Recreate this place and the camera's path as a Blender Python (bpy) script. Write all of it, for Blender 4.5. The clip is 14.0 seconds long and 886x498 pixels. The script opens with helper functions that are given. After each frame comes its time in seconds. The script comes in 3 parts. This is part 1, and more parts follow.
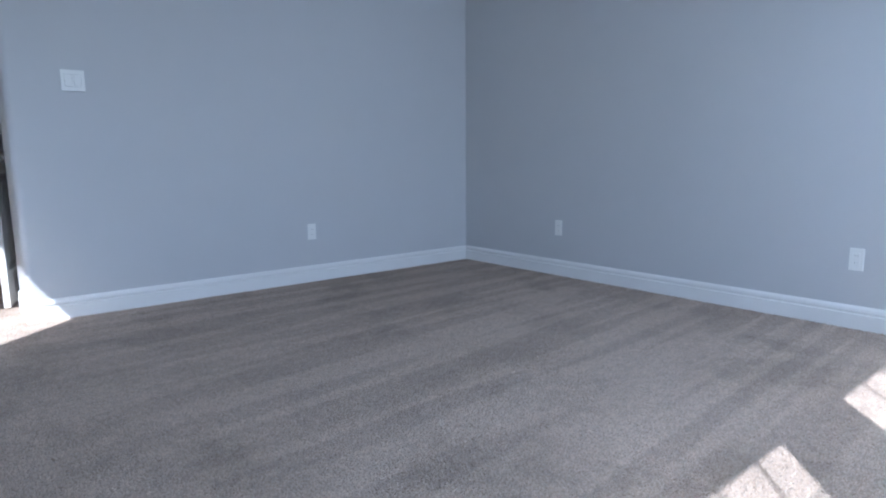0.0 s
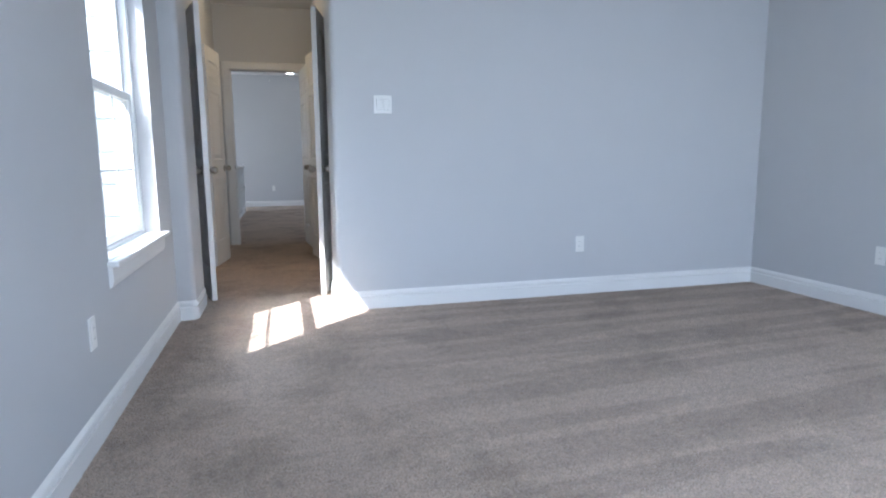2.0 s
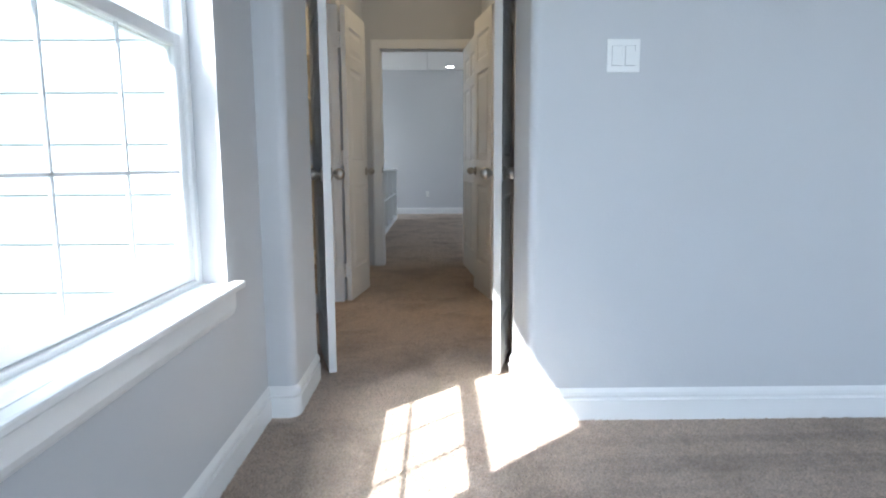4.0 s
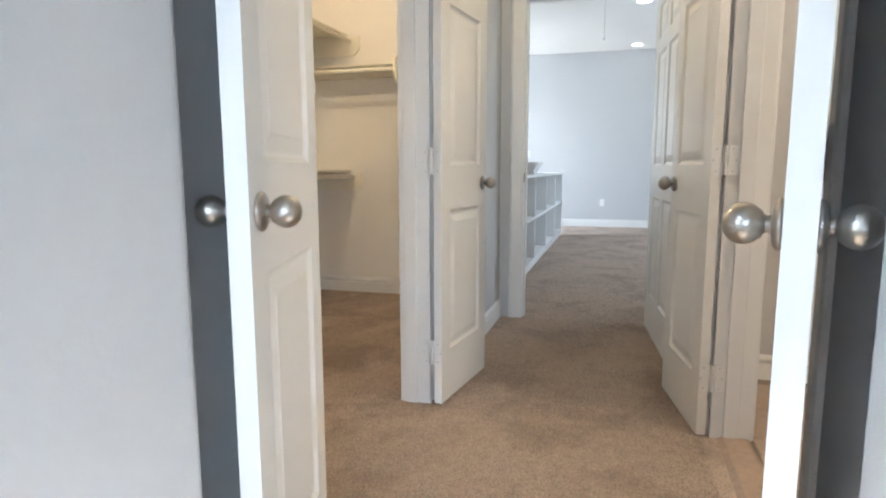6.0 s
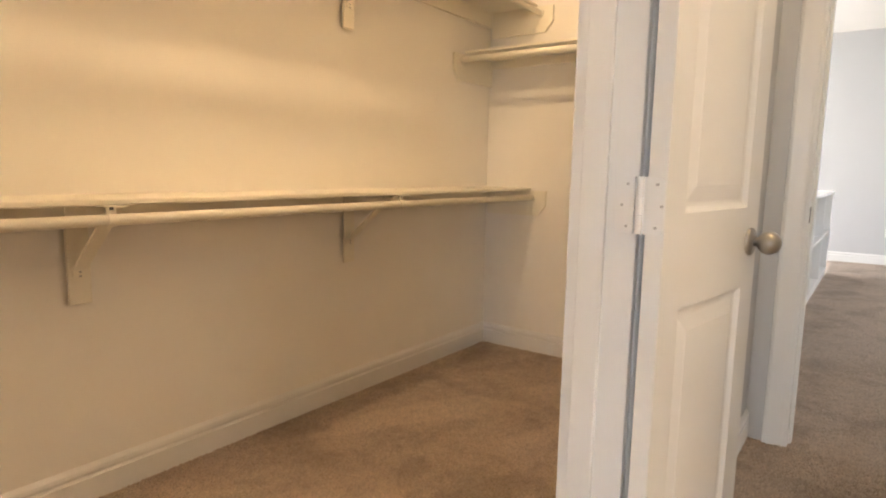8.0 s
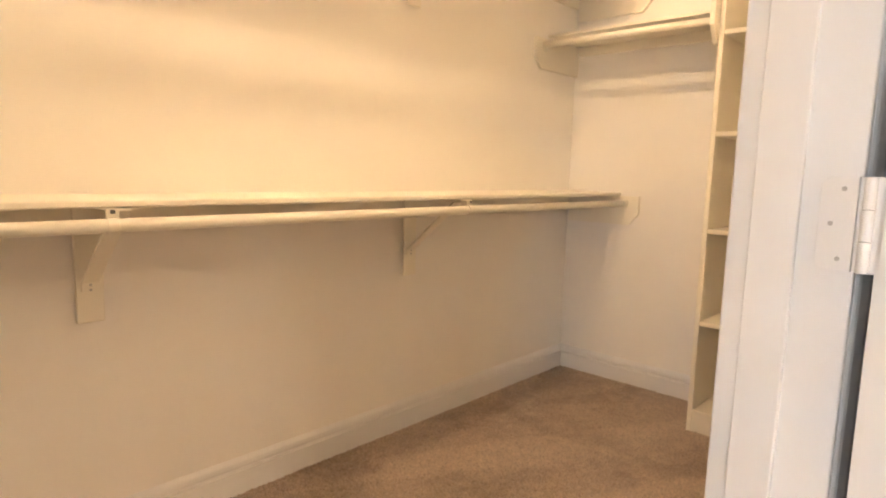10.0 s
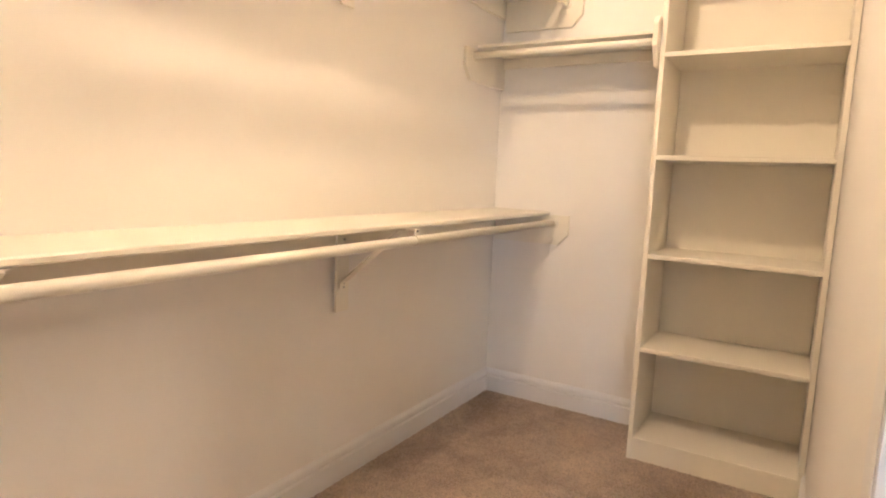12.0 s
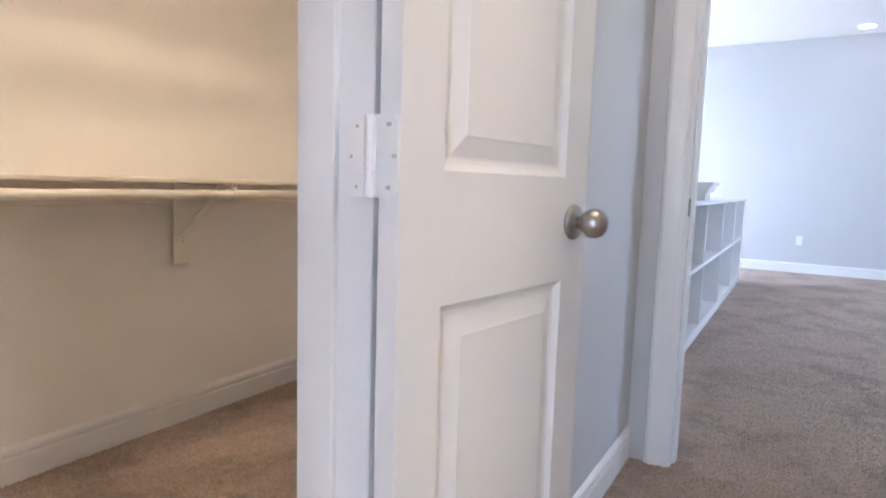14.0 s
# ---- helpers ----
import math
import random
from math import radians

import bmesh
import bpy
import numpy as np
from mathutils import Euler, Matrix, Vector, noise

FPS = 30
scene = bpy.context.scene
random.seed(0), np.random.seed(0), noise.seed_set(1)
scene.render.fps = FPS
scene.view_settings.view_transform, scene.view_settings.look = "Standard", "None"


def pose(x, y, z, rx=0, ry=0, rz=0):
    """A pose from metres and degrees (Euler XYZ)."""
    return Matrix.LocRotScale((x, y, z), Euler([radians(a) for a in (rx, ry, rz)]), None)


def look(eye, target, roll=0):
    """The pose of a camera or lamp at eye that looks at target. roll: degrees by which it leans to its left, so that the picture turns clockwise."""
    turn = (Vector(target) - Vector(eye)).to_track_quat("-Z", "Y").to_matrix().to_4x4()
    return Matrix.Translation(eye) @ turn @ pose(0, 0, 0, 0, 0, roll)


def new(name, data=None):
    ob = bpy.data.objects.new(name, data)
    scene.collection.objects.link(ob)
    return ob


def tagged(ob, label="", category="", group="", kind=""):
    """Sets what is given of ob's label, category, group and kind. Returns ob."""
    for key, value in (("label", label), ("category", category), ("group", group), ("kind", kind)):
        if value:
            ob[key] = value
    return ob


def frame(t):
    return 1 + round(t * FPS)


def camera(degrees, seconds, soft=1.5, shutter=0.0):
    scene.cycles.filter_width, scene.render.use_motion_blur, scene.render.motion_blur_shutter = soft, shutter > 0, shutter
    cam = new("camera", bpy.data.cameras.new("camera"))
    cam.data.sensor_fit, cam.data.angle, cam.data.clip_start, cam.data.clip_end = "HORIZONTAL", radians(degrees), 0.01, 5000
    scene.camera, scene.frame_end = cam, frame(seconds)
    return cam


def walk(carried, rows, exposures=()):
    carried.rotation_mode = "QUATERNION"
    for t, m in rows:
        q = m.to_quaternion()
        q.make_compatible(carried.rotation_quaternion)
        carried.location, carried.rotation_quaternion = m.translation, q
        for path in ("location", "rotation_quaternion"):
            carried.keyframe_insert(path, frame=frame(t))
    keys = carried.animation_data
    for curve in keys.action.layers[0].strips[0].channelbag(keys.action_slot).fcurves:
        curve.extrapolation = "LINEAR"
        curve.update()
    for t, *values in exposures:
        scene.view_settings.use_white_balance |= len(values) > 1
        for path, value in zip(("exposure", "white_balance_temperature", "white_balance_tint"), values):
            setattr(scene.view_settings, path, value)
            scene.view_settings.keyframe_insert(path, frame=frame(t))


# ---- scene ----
cam = camera(73.2, 14.0, soft=2.0)
PATH = [
    (0, (-0.373, -3.923, 0.879), (0.887, -2.398, 0.583), -0.5),
    (0.5, (-0.344, -3.99, 0.834), (0.747, -2.336, 0.563), -0.7),
    (1, (-0.354, -4.043, 0.886), (0.438, -2.229, 0.6), -0.6),
    (1.5, (-0.343, -4.037, 0.9), (0.222, -2.139, 0.62), -0.6),
    (2, (-0.418, -3.862, 0.969), (0.092, -1.95, 0.678), -0.5),
    (2.5, (-0.497, -3.534, 0.95), (-0.047, -1.605, 0.677), -0.3),
    (3, (-0.491, -3.107, 0.952), (-0.235, -1.143, 0.679), -0.4),
    (5.5, (-0.353, -0.683, 0.947), (-0.683, 1.27, 0.67), -0.0),
    (6, (-0.361, -0.26, 0.99), (-0.916, 1.642, 0.72), -0.1),
    (6.5, (-0.444, 0.134, 0.984), (-1.071, 2.014, 0.717), 0.1),
    (7, (-0.574, 0.488, 1.001), (-1.362, 2.307, 0.738), 0.4),
    (7.5, (-0.652, 0.733, 1.041), (-1.713, 2.407, 0.775), 0.8),
    (8, (-0.735, 0.961, 1.071), (-1.902, 2.564, 0.807), 1.1),
    (8.5, (-0.806, 1.121, 1.047), (-2.183, 2.548, 0.781), 1.3),
    (11, (-1.155, 1.289, 1.096), (-2.407, 2.828, 0.842), 2.5),
    (11.5, (-1.267, 1.312, 1.124), (-2.403, 2.938, 0.869), 2.5),
    (12, (-1.307, 1.317, 1.138), (-2.337, 3.012, 0.887), 2.4),
    (12.5, (-1.228, 1.331, 1.123), (-2.233, 3.044, 0.885), 2.6),
    (13, (-1.027, 1.385, 1.061), (-2.017, 3.109, 0.84), 2.3),
    (13.5, (-0.774, 1.411, 1.04), (-1.8, 3.113, 0.817), 1.8),
    (14, (-0.615, 1.43, 0.983), (-1.634, 3.137, 0.765), 1.7),
]
EXPOSURES = [
    (0, 0.82, 5300, 11), (1.5, 1.5, 5600, 11), (3, 1.22, 5750, 9), (5.5, 2.45, 5800, 6), (6.5, 2.7, 5850, 8),
    (7.5, 2.62, 6800, 13), (8.5, 3.0, 7200, 14), (11, 3.2, 6550, 17), (12.5, 3.25, 5750, 17), (13.5, 3.1, 5450, 16.3), (14, 2.88, 5300, 16),
]
walk(cam, [(t, look(eye, target, roll)) for t, eye, target, roll in PATH], EXPOSURES)

# ---- world, sun, large lights ----
SUN_AZ = (0.68, 0.63)
world = bpy.data.worlds.new("world")
scene.world = world
world.use_nodes = True
wn = world.node_tree
sky = wn.nodes.new("ShaderNodeTexSky")
sky.sky_type = 'NISHITA'
sky.sun_disc = False
sky.sun_elevation = radians(47)
sky.sun_rotation = math.atan2(-SUN_AZ[0], -SUN_AZ[1])
wn.nodes["Background"].inputs[1].default_value = 0.13
wn.links.new(sky.outputs[0], wn.nodes["Background"].inputs[0])

sun_data = bpy.data.lights.new("sun", 'SUN')
sun_data.energy, sun_data.angle, sun_data.color = 5.0, radians(0.5), (1.0, 0.95, 0.88)
sun = new("sun", sun_data)
sun.matrix_world = look((-8, -7.5, 12), (-8 + SUN_AZ[0], -7.5 + SUN_AZ[1], 11))


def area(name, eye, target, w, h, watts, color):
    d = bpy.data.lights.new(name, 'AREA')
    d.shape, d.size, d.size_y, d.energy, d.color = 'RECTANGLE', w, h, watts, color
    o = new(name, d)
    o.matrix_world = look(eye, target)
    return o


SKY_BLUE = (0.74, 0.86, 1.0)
# area lamp added unseen outside above the window, strengthens the sky's light
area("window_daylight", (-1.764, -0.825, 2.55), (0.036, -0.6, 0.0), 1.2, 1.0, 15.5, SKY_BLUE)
for wx in (-0.057, 1.113, 2.283):
    area("window_daylight", (wx, -4.46, 1.4), (wx + 0.3, -3.2, 0.3), 0.8, 1.5, 12, SKY_BLUE)
area("window_daylight", (-4.1, 8.6, 1.5), (-1.5, 9.3, 0.6), 2.2, 1.4, 16, (0.86, 0.93, 1.0))
# added daylight from an unseen right-hand window, brightens far floor and bookcase
area("window_daylight", (2.6, 6.8, 1.5), (-0.6, 6.8, 0.0), 1.9, 1.4, 9.5, (0.86, 0.93, 1.0))

# ---- materials ----


def mat(name, color, rough=0.5, metal=0.0, vary=0.06, vscale=3.0, grain=0.0, gscale=300.0, bump=0.0, bscale=200.0, color2=None, spec=0.5):
    m = bpy.data.materials.new(name)
    m.use_nodes = True
    n, l = m.node_tree.nodes, m.node_tree.links
    b = n["Principled BSDF"]
    b.inputs["Roughness"].default_value = rough
    b.inputs["Metallic"].default_value = metal
    b.inputs["Specular IOR Level"].default_value = spec
    tc = n.new("ShaderNodeTexCoord")
    big = n.new("ShaderNodeTexNoise")
    big.inputs["Scale"].default_value, big.inputs["Detail"].default_value = vscale, 5
    l.new(tc.outputs["Object"], big.inputs["Vector"])
    ramp = n.new("ShaderNodeMixRGB")
    c2 = color2 or tuple(c * (1 - vary) for c in color)
    ramp.inputs[1].default_value, ramp.inputs[2].default_value = (*color, 1), (*c2, 1)
    l.new(big.outputs["Fac"], ramp.inputs[0])
    last = ramp.outputs[0]
    if grain:
        fine = n.new("ShaderNodeTexNoise")
        fine.inputs["Scale"].default_value, fine.inputs["Detail"].default_value = gscale, 3
        l.new(tc.outputs["Object"], fine.inputs["Vector"])
        mul = n.new("ShaderNodeMixRGB")
        mul.blend_type = 'OVERLAY'
        mul.inputs[0].default_value = grain
        l.new(last, mul.inputs[1])
        l.new(fine.outputs["Fac"], mul.inputs[2])
        last = mul.outputs[0]
    l.new(last, b.inputs["Base Color"])
    if bump:
        bn = n.new("ShaderNodeTexNoise")
        bn.inputs["Scale"].default_value, bn.inputs["Detail"].default_value = bscale, 4
        l.new(tc.outputs["Object"], bn.inputs["Vector"])
        bp = n.new("ShaderNodeBump")
        bp.inputs["Strength"].default_value, bp.inputs["Distance"].default_value = bump, 0.004
        l.new(bn.outputs["Fac"], bp.inputs["Height"])
        l.new(bp.outputs[0], b.inputs["Normal"])
    return m


M_WALL = mat("gray_wall_paint", (0.56, 0.565, 0.575), 0.62, vary=0.04, bump=0.12, bscale=90)
M_CLOSET = mat("warm_white_wall_paint", (0.88, 0.855, 0.805), 0.62, vary=0.05, bump=0.12, bscale=90)
M_CEIL = mat("white_ceiling_paint", (0.82, 0.82, 0.81), 0.8, vary=0.04, bump=0.35, bscale=60)
M_TRIM = mat("white_trim_paint", (0.8, 0.795, 0.78), 0.33, vary=0.04, bump=0.04, bscale=60)
M_DOOR = mat("white_door_paint", (0.79, 0.78, 0.755), 0.36, vary=0.04, bump=0.05, bscale=120)
M_SHELF = mat("cream_shelf_paint", (0.87, 0.83, 0.72), 0.38, vary=0.05, bump=0.05, bscale=80)
M_PLATE = mat("white_plastic", (0.82, 0.82, 0.8), 0.3, vary=0.02)
# dark colour for the shade inside slots, holes and gaps, used on raised boxes
M_SLOT = mat("slot_shade", (0.14, 0.14, 0.14), 0.6)
M_NICKEL = mat("brushed_nickel", (0.47, 0.445, 0.41), 0.3, metal=1.0, vary=0.15, vscale=30, bump=0.08, bscale=500)
M_SCREW = mat("painted_screw", (0.48, 0.47, 0.45), 0.4, vary=0.1)
M_BRONZE = mat("aged_bronze", (0.13, 0.115, 0.1), 0.4, metal=0.8, vary=0.3, vscale=40)
M_SIDING = mat("white_siding_paint", (0.62, 0.66, 0.66), 0.6, vary=0.06)
M_GROUND = mat("dry_grass", (0.11, 0.13, 0.06), 0.9, vary=0.4, vscale=2)
M_TILE = mat("beige_floor_tile", (0.46, 0.34, 0.25), 0.3, vary=0.25, vscale=5, grain=0.3, gscale=40)
M_GROUT = mat("grout", (0.3, 0.25, 0.2), 0.9)
M_VINYL = mat("white_vinyl", (0.8, 0.81, 0.81), 0.35, vary=0.03)


def carpet_material():
    m = bpy.data.materials.new("beige_cut_pile_carpet")
    m.use_nodes = True
    n, l = m.node_tree.nodes, m.node_tree.links
    b = n["Principled BSDF"]
    b.inputs["Roughness"].default_value = 1.0
    b.inputs["Specular IOR Level"].default_value = 0.05
    b.inputs["Sheen Weight"].default_value = 0.25
    b.inputs["Sheen Roughness"].default_value = 0.6
    tc = n.new("ShaderNodeTexCoord")

    def noise_of(scale, detail, rough=0.55, stretch=None, turn=0.0, distort=0.0):
        x = n.new("ShaderNodeTexNoise")
        x.inputs["Scale"].default_value, x.inputs["Detail"].default_value = scale, detail
        x.inputs["Roughness"].default_value, x.inputs["Distortion"].default_value = rough, distort
        mp = n.new("ShaderNodeMapping")
        mp.vector_type = 'TEXTURE'
        mp.inputs["Scale"].default_value = stretch or (1, 1, 1)
        mp.inputs["Rotation"].default_value = (0, 0, radians(turn))
        l.new(tc.outputs["Object"], mp.inputs["Vector"])
        l.new(mp.outputs[0], x.inputs["Vector"])
        return x.outputs["Fac"]

    def ramp_of(fac, lo, hi, a, c):
        r = n.new("ShaderNodeValToRGB")
        r.color_ramp.elements[0].position, r.color_ramp.elements[1].position = lo, hi
        r.color_ramp.elements[0].color, r.color_ramp.elements[1].color = (*a, 1), (*c, 1)
        l.new(fac, r.inputs[0])
        return r.outputs[0]

    def times(a, c, fac=1.0):
        x = n.new("ShaderNodeMixRGB")
        x.blend_type = 'MULTIPLY'
        x.inputs[0].default_value = fac
        l.new(a, x.inputs[1])
        l.new(c, x.inputs[2])
        return x.outputs[0]

    def flat(value, tint):
        x = n.new("ShaderNodeMixRGB")
        l.new(value, x.inputs[0])
        x.inputs[1].default_value = (1, 1, 1, 1)
        l.new(tint, x.inputs[2])
        return x.outputs[0]

    tuft = noise_of(130, 4, 0.75)
    base = ramp_of(tuft, 0.3, 0.7, (0.358, 0.279, 0.216), (0.80, 0.626, 0.492))
    geo = n.new("ShaderNodeNewGeometry")
    base = times(base, ramp_of(geo.outputs["Random Per Island"], 0.0, 1.0, (0.84, 0.83, 0.82), (1, 1, 1)))
    # vacuum strokes over the open bedroom floor, scuffed patches where people walk
    axes = n.new("ShaderNodeSeparateXYZ")
    l.new(tc.outputs["Object"], axes.inputs[0])
    def ranged(value, lo, hi):
        x = n.new("ShaderNodeMapRange")
        x.inputs["From Min"].default_value, x.inputs["From Max"].default_value = lo, hi
        l.new(value, x.inputs["Value"])
        return x.outputs[0]

    open_floor = ranged(axes.outputs["X"], -0.4, 0.5)
    closet_floor = ranged(axes.outputs["X"], -1.35, -1.5)
    tracks = noise_of(1.5, 1.5, 0.45, (3.4, 0.2, 1), 3, 0.10)
    closet_tracks = noise_of(1.2, 1.5, 0.45, (2.6, 0.35, 1), 62, 0.2)
    wear = noise_of(2.2, 7, 0.62, None, 0, 0.35)
    scuff = n.new("ShaderNodeMath")
    scuff.operation = 'MAXIMUM'
    l.new(ranged(noise_of(0.9, 3, 0.5), 0.35, 0.65), scuff.inputs[0])
    walked = n.new("ShaderNodeMath")
    walked.operation = 'MAXIMUM'
    l.new(ranged(axes.outputs["Y"], -0.3, 0.5), walked.inputs[0])
    l.new(ranged(axes.outputs["X"], 0.4, -0.1), walked.inputs[1])
    l.new(walked.outputs[0], scuff.inputs[1])
    clump = noise_of(24, 4, 0.6)
    col = times(base, flat(open_floor, ramp_of(tracks, 0.46, 0.53, (0.84, 0.83, 0.825), (1.03, 1.03, 1.03))))
    col = times(col, flat(closet_floor, ramp_of(closet_tracks, 0.46, 0.54, (0.9, 0.89, 0.88), (1.06, 1.06, 1.06))))
    col = times(col, flat(scuff.outputs[0], ramp_of(wear, 0.40, 0.53, (0.74, 0.73, 0.715), (1, 1, 1))))
    col = times(col, ramp_of(clump, 0.3, 0.6, (0.82, 0.82, 0.82), (1, 1, 1)))
    l.new(col, b.inputs["Base Color"])
    add = n.new("ShaderNodeMath")
    add.operation = 'MULTIPLY_ADD'
    l.new(clump, add.inputs[0])
    add.inputs[1].default_value = 0.8
    l.new(tuft, add.inputs[2])
    bp = n.new("ShaderNodeBump")
    bp.inputs["Strength"].default_value, bp.inputs["Distance"].default_value = 0.8, 0.008
    l.new(add.outputs[0], bp.inputs["Height"])
    l.new(bp.outputs[0], b.inputs["Normal"])
    return m


M_CARPET = carpet_material()


def glow(name, color, strength):
    m = bpy.data.materials.new(name)
    m.use_nodes = True
    b = m.node_tree.nodes["Principled BSDF"]
    b.inputs["Emission Color"].default_value = (*color, 1)
    b.inputs["Emission Strength"].default_value = strength
    return m


M_BULB = glow("warm_glass_glow", (1.0, 0.70, 0.42), 1.9)
M_CAN = glow("can_lamp_glow", (1.0, 0.95, 0.88), 5.0)
M_GLASS = bpy.data.materials.new("window_glass")
M_GLASS.use_nodes = True
gb = M_GLASS.node_tree.nodes["Principled BSDF"]
gb.inputs["Transmission Weight"].default_value, gb.inputs["Roughness"].default_value, gb.inputs["IOR"].default_value = 1.0, 0.0, 1.1

# ---- building helpers ----


def finish(name, bm, material, smooth=False):
    bmesh.ops.recalc_face_normals(bm, faces=bm.faces)
    me = bpy.data.meshes.new(name)
    bm.to_mesh(me)
    bm.free()
    me.materials.append(material)
    for p in me.polygons:
        p.use_smooth = smooth
    return me


def part(name, bm, material, parent=None, label="", smooth=False, at=None):
    ob = new(name, finish(name, bm, material, smooth))
    if parent:
        ob.parent = parent
    if at is not None:
        ob.matrix_basis = at
    if label:
        ob["label"] = label
    return ob


def add_box(bm, x0, y0, z0, x1, y1, z1, bevel=0.0, seg=1):
    r = bmesh.ops.create_cube(bm, size=1.0)
    vs = r["verts"]
    for v in vs:
        v.co = Vector(((x0 + x1) / 2 + v.co.x * (x1 - x0), (y0 + y1) / 2 + v.co.y * (y1 - y0), (z0 + z1) / 2 + v.co.z * (z1 - z0)))
    if bevel:
        es = list({e for v in vs for e in v.link_edges})
        bmesh.ops.bevel(bm, geom=es, offset=bevel, segments=seg, affect='EDGES', profile=0.5)
    return bm


def box(x0, y0, z0, x1, y1, z1, bevel=0.0, seg=1):
    return add_box(bmesh.new(), x0, y0, z0, x1, y1, z1, bevel, seg)


def prism(bm, pts, axis, a, b):
    """Extrudes a closed outline along an axis from a to b. Outline: (y, z), (x, z) or (x, y)."""
    def at(p, v):
        return {"x": (v, p[0], p[1]), "y": (p[0], v, p[1]), "z": (p[0], p[1], v)}[axis]
    lo = [bm.verts.new(at(p, a)) for p in pts]
    hi = [bm.verts.new(at(p, b)) for p in pts]
    bm.faces.new(lo)
    bm.faces.new(hi)
    for i in range(len(pts)):
        j = (i + 1) % len(pts)
        bm.faces.new((lo[i], lo[j], hi[j], hi[i]))
    return bm


def lathe(bm, prof, seg=24, axis="z", at=(0, 0, 0)):
    rings = []
    for r, h in prof:
        ring = []
        for i in range(seg):
            a = 2 * math.pi * i / seg
            c, s = r * math.cos(a), r * math.sin(a)
            p = {"z": (c, s, h), "y": (c, h, s), "x": (h, c, s)}[axis]
            ring.append(bm.verts.new((p[0] + at[0], p[1] + at[1], p[2] + at[2])))
        rings.append(ring)
    for q, r in zip(rings, rings[1:]):
        for i in range(seg):
            bm.faces.new((q[i], q[(i + 1) % seg], r[(i + 1) % seg], r[i]))
    bm.faces.new(rings[0])
    bm.faces.new(rings[-1])
    return bm


def empty(name, m, label, category, group=""):
    o = new(name)
    o.matrix_basis = m
    return tagged(o, label, category, group)


def rounded(pts, radii, n=6):
    """An outline with rounded corners; a radius for each corner."""
    out = []
    k = len(pts)
    for i in range(k):
        p, r = Vector(pts[i]), radii[i]
        if not r:
            out.append(tuple(p))
            continue
        a, b = (Vector(pts[i - 1]) - p).normalized(), (Vector(pts[(i + 1) % k]) - p).normalized()
        c = p + (a + b) * r
        for j in range(n + 1):
            t = j / n * math.pi / 2
            out.append(tuple(c - b * r * math.cos(t) - a * r * math.sin(t)))
    return out


def holed(axis, face, back, u0, u1, z0, z1, holes):
    """A slab across the axis, from its face to its back, with holes (u0, u1, z0, z1) cut right through."""
    us = sorted({u0, u1, *[h[0] for h in holes], *[h[1] for h in holes]})
    zs = sorted({z0, z1, *[h[2] for h in holes], *[h[3] for h in holes]})
    bm = bmesh.new()
    made = {}

    def v(d, u, z):
        key = (d, u, z)
        if key not in made:
            made[key] = bm.verts.new((d, u, z) if axis == "x" else (u, d, z))
        return made[key]

    def solid(i, j):
        if not (0 <= i < len(us) - 1 and 0 <= j < len(zs) - 1):
            return False
        cu, cz = (us[i] + us[i + 1]) / 2, (zs[j] + zs[j + 1]) / 2
        return not any(h[0] < cu < h[1] and h[2] < cz < h[3] for h in holes)
    for i in range(len(us) - 1):
        for j in range(len(zs) - 1):
            if not solid(i, j):
                continue
            a, b, c, d = us[i], us[i + 1], zs[j], zs[j + 1]
            for w in (face, back):
                bm.faces.new((v(w, a, c), v(w, b, c), v(w, b, d), v(w, a, d)))
            for ok, p, q in ((solid(i - 1, j), (a, c), (a, d)), (solid(i + 1, j), (b, c), (b, d)), (solid(i, j - 1), (a, c), (b, c)), (solid(i, j + 1), (a, d), (b, d))):
                if not ok:
                    bm.faces.new((v(face, *p), v(face, *q), v(back, *q), v(back, *p)))
    return bm


def wall(name, axis, face, back, u0, u1, z0, z1, holes, material, label):
    """A wall of the setting, with openings through it."""
    return tagged(part(name, holed(axis, face, back, u0, u1, z0, z1, holes), material), label, "wall", kind="structure")


BASE = [(0, 0), (0.015, 0), (0.015, 0.079), (0.008, 0.082), (0.006, 0.087), (0.013, 0.091), (0.014, 0.097), (0.012, 0.109), (0.007, 0.117), (0.003, 0.123), (0, 0.123)]
CASE = [(0, 0), (0, 0.010), (0.006, 0.013), (0.012, 0.0125), (0.018, 0.0145), (0.04, 0.017), (0.058, 0.018), (0.066, 0.014), (0.070, 0.008), (0.070, 0)]


def run(name, p, q, side, profile, material, label, category="trim"):
    """A moulding along p-q on the floor plan, its profile standing out to the given side (+1 left of p-q) and up."""
    p, q = Vector((*p, 0.0)), Vector((*q, 0.0))
    d = (q - p).normalized()
    out = Vector((-d.y, d.x, 0)) * side
    bm = bmesh.new()
    rings = [[bm.verts.new(c + out * (a - 0.002) + Vector((0, 0, b))) for a, b in profile] for c in (p, q)]
    for i in range(len(profile)):
        j = (i + 1) % len(profile)
        bm.faces.new((rings[0][i], rings[0][j], rings[1][j], rings[1][i]))
    bm.faces.new(rings[0])
    bm.faces.new(rings[1])
    return tagged(part(name, bm, material), label, category, kind="structure")


def baseboards(pts, side, label="white painted moulded baseboard along the wall"):
    for a, b in zip(pts, pts[1:]):
        run("baseboard", a, b, side, BASE, M_TRIM, label, category="baseboard")


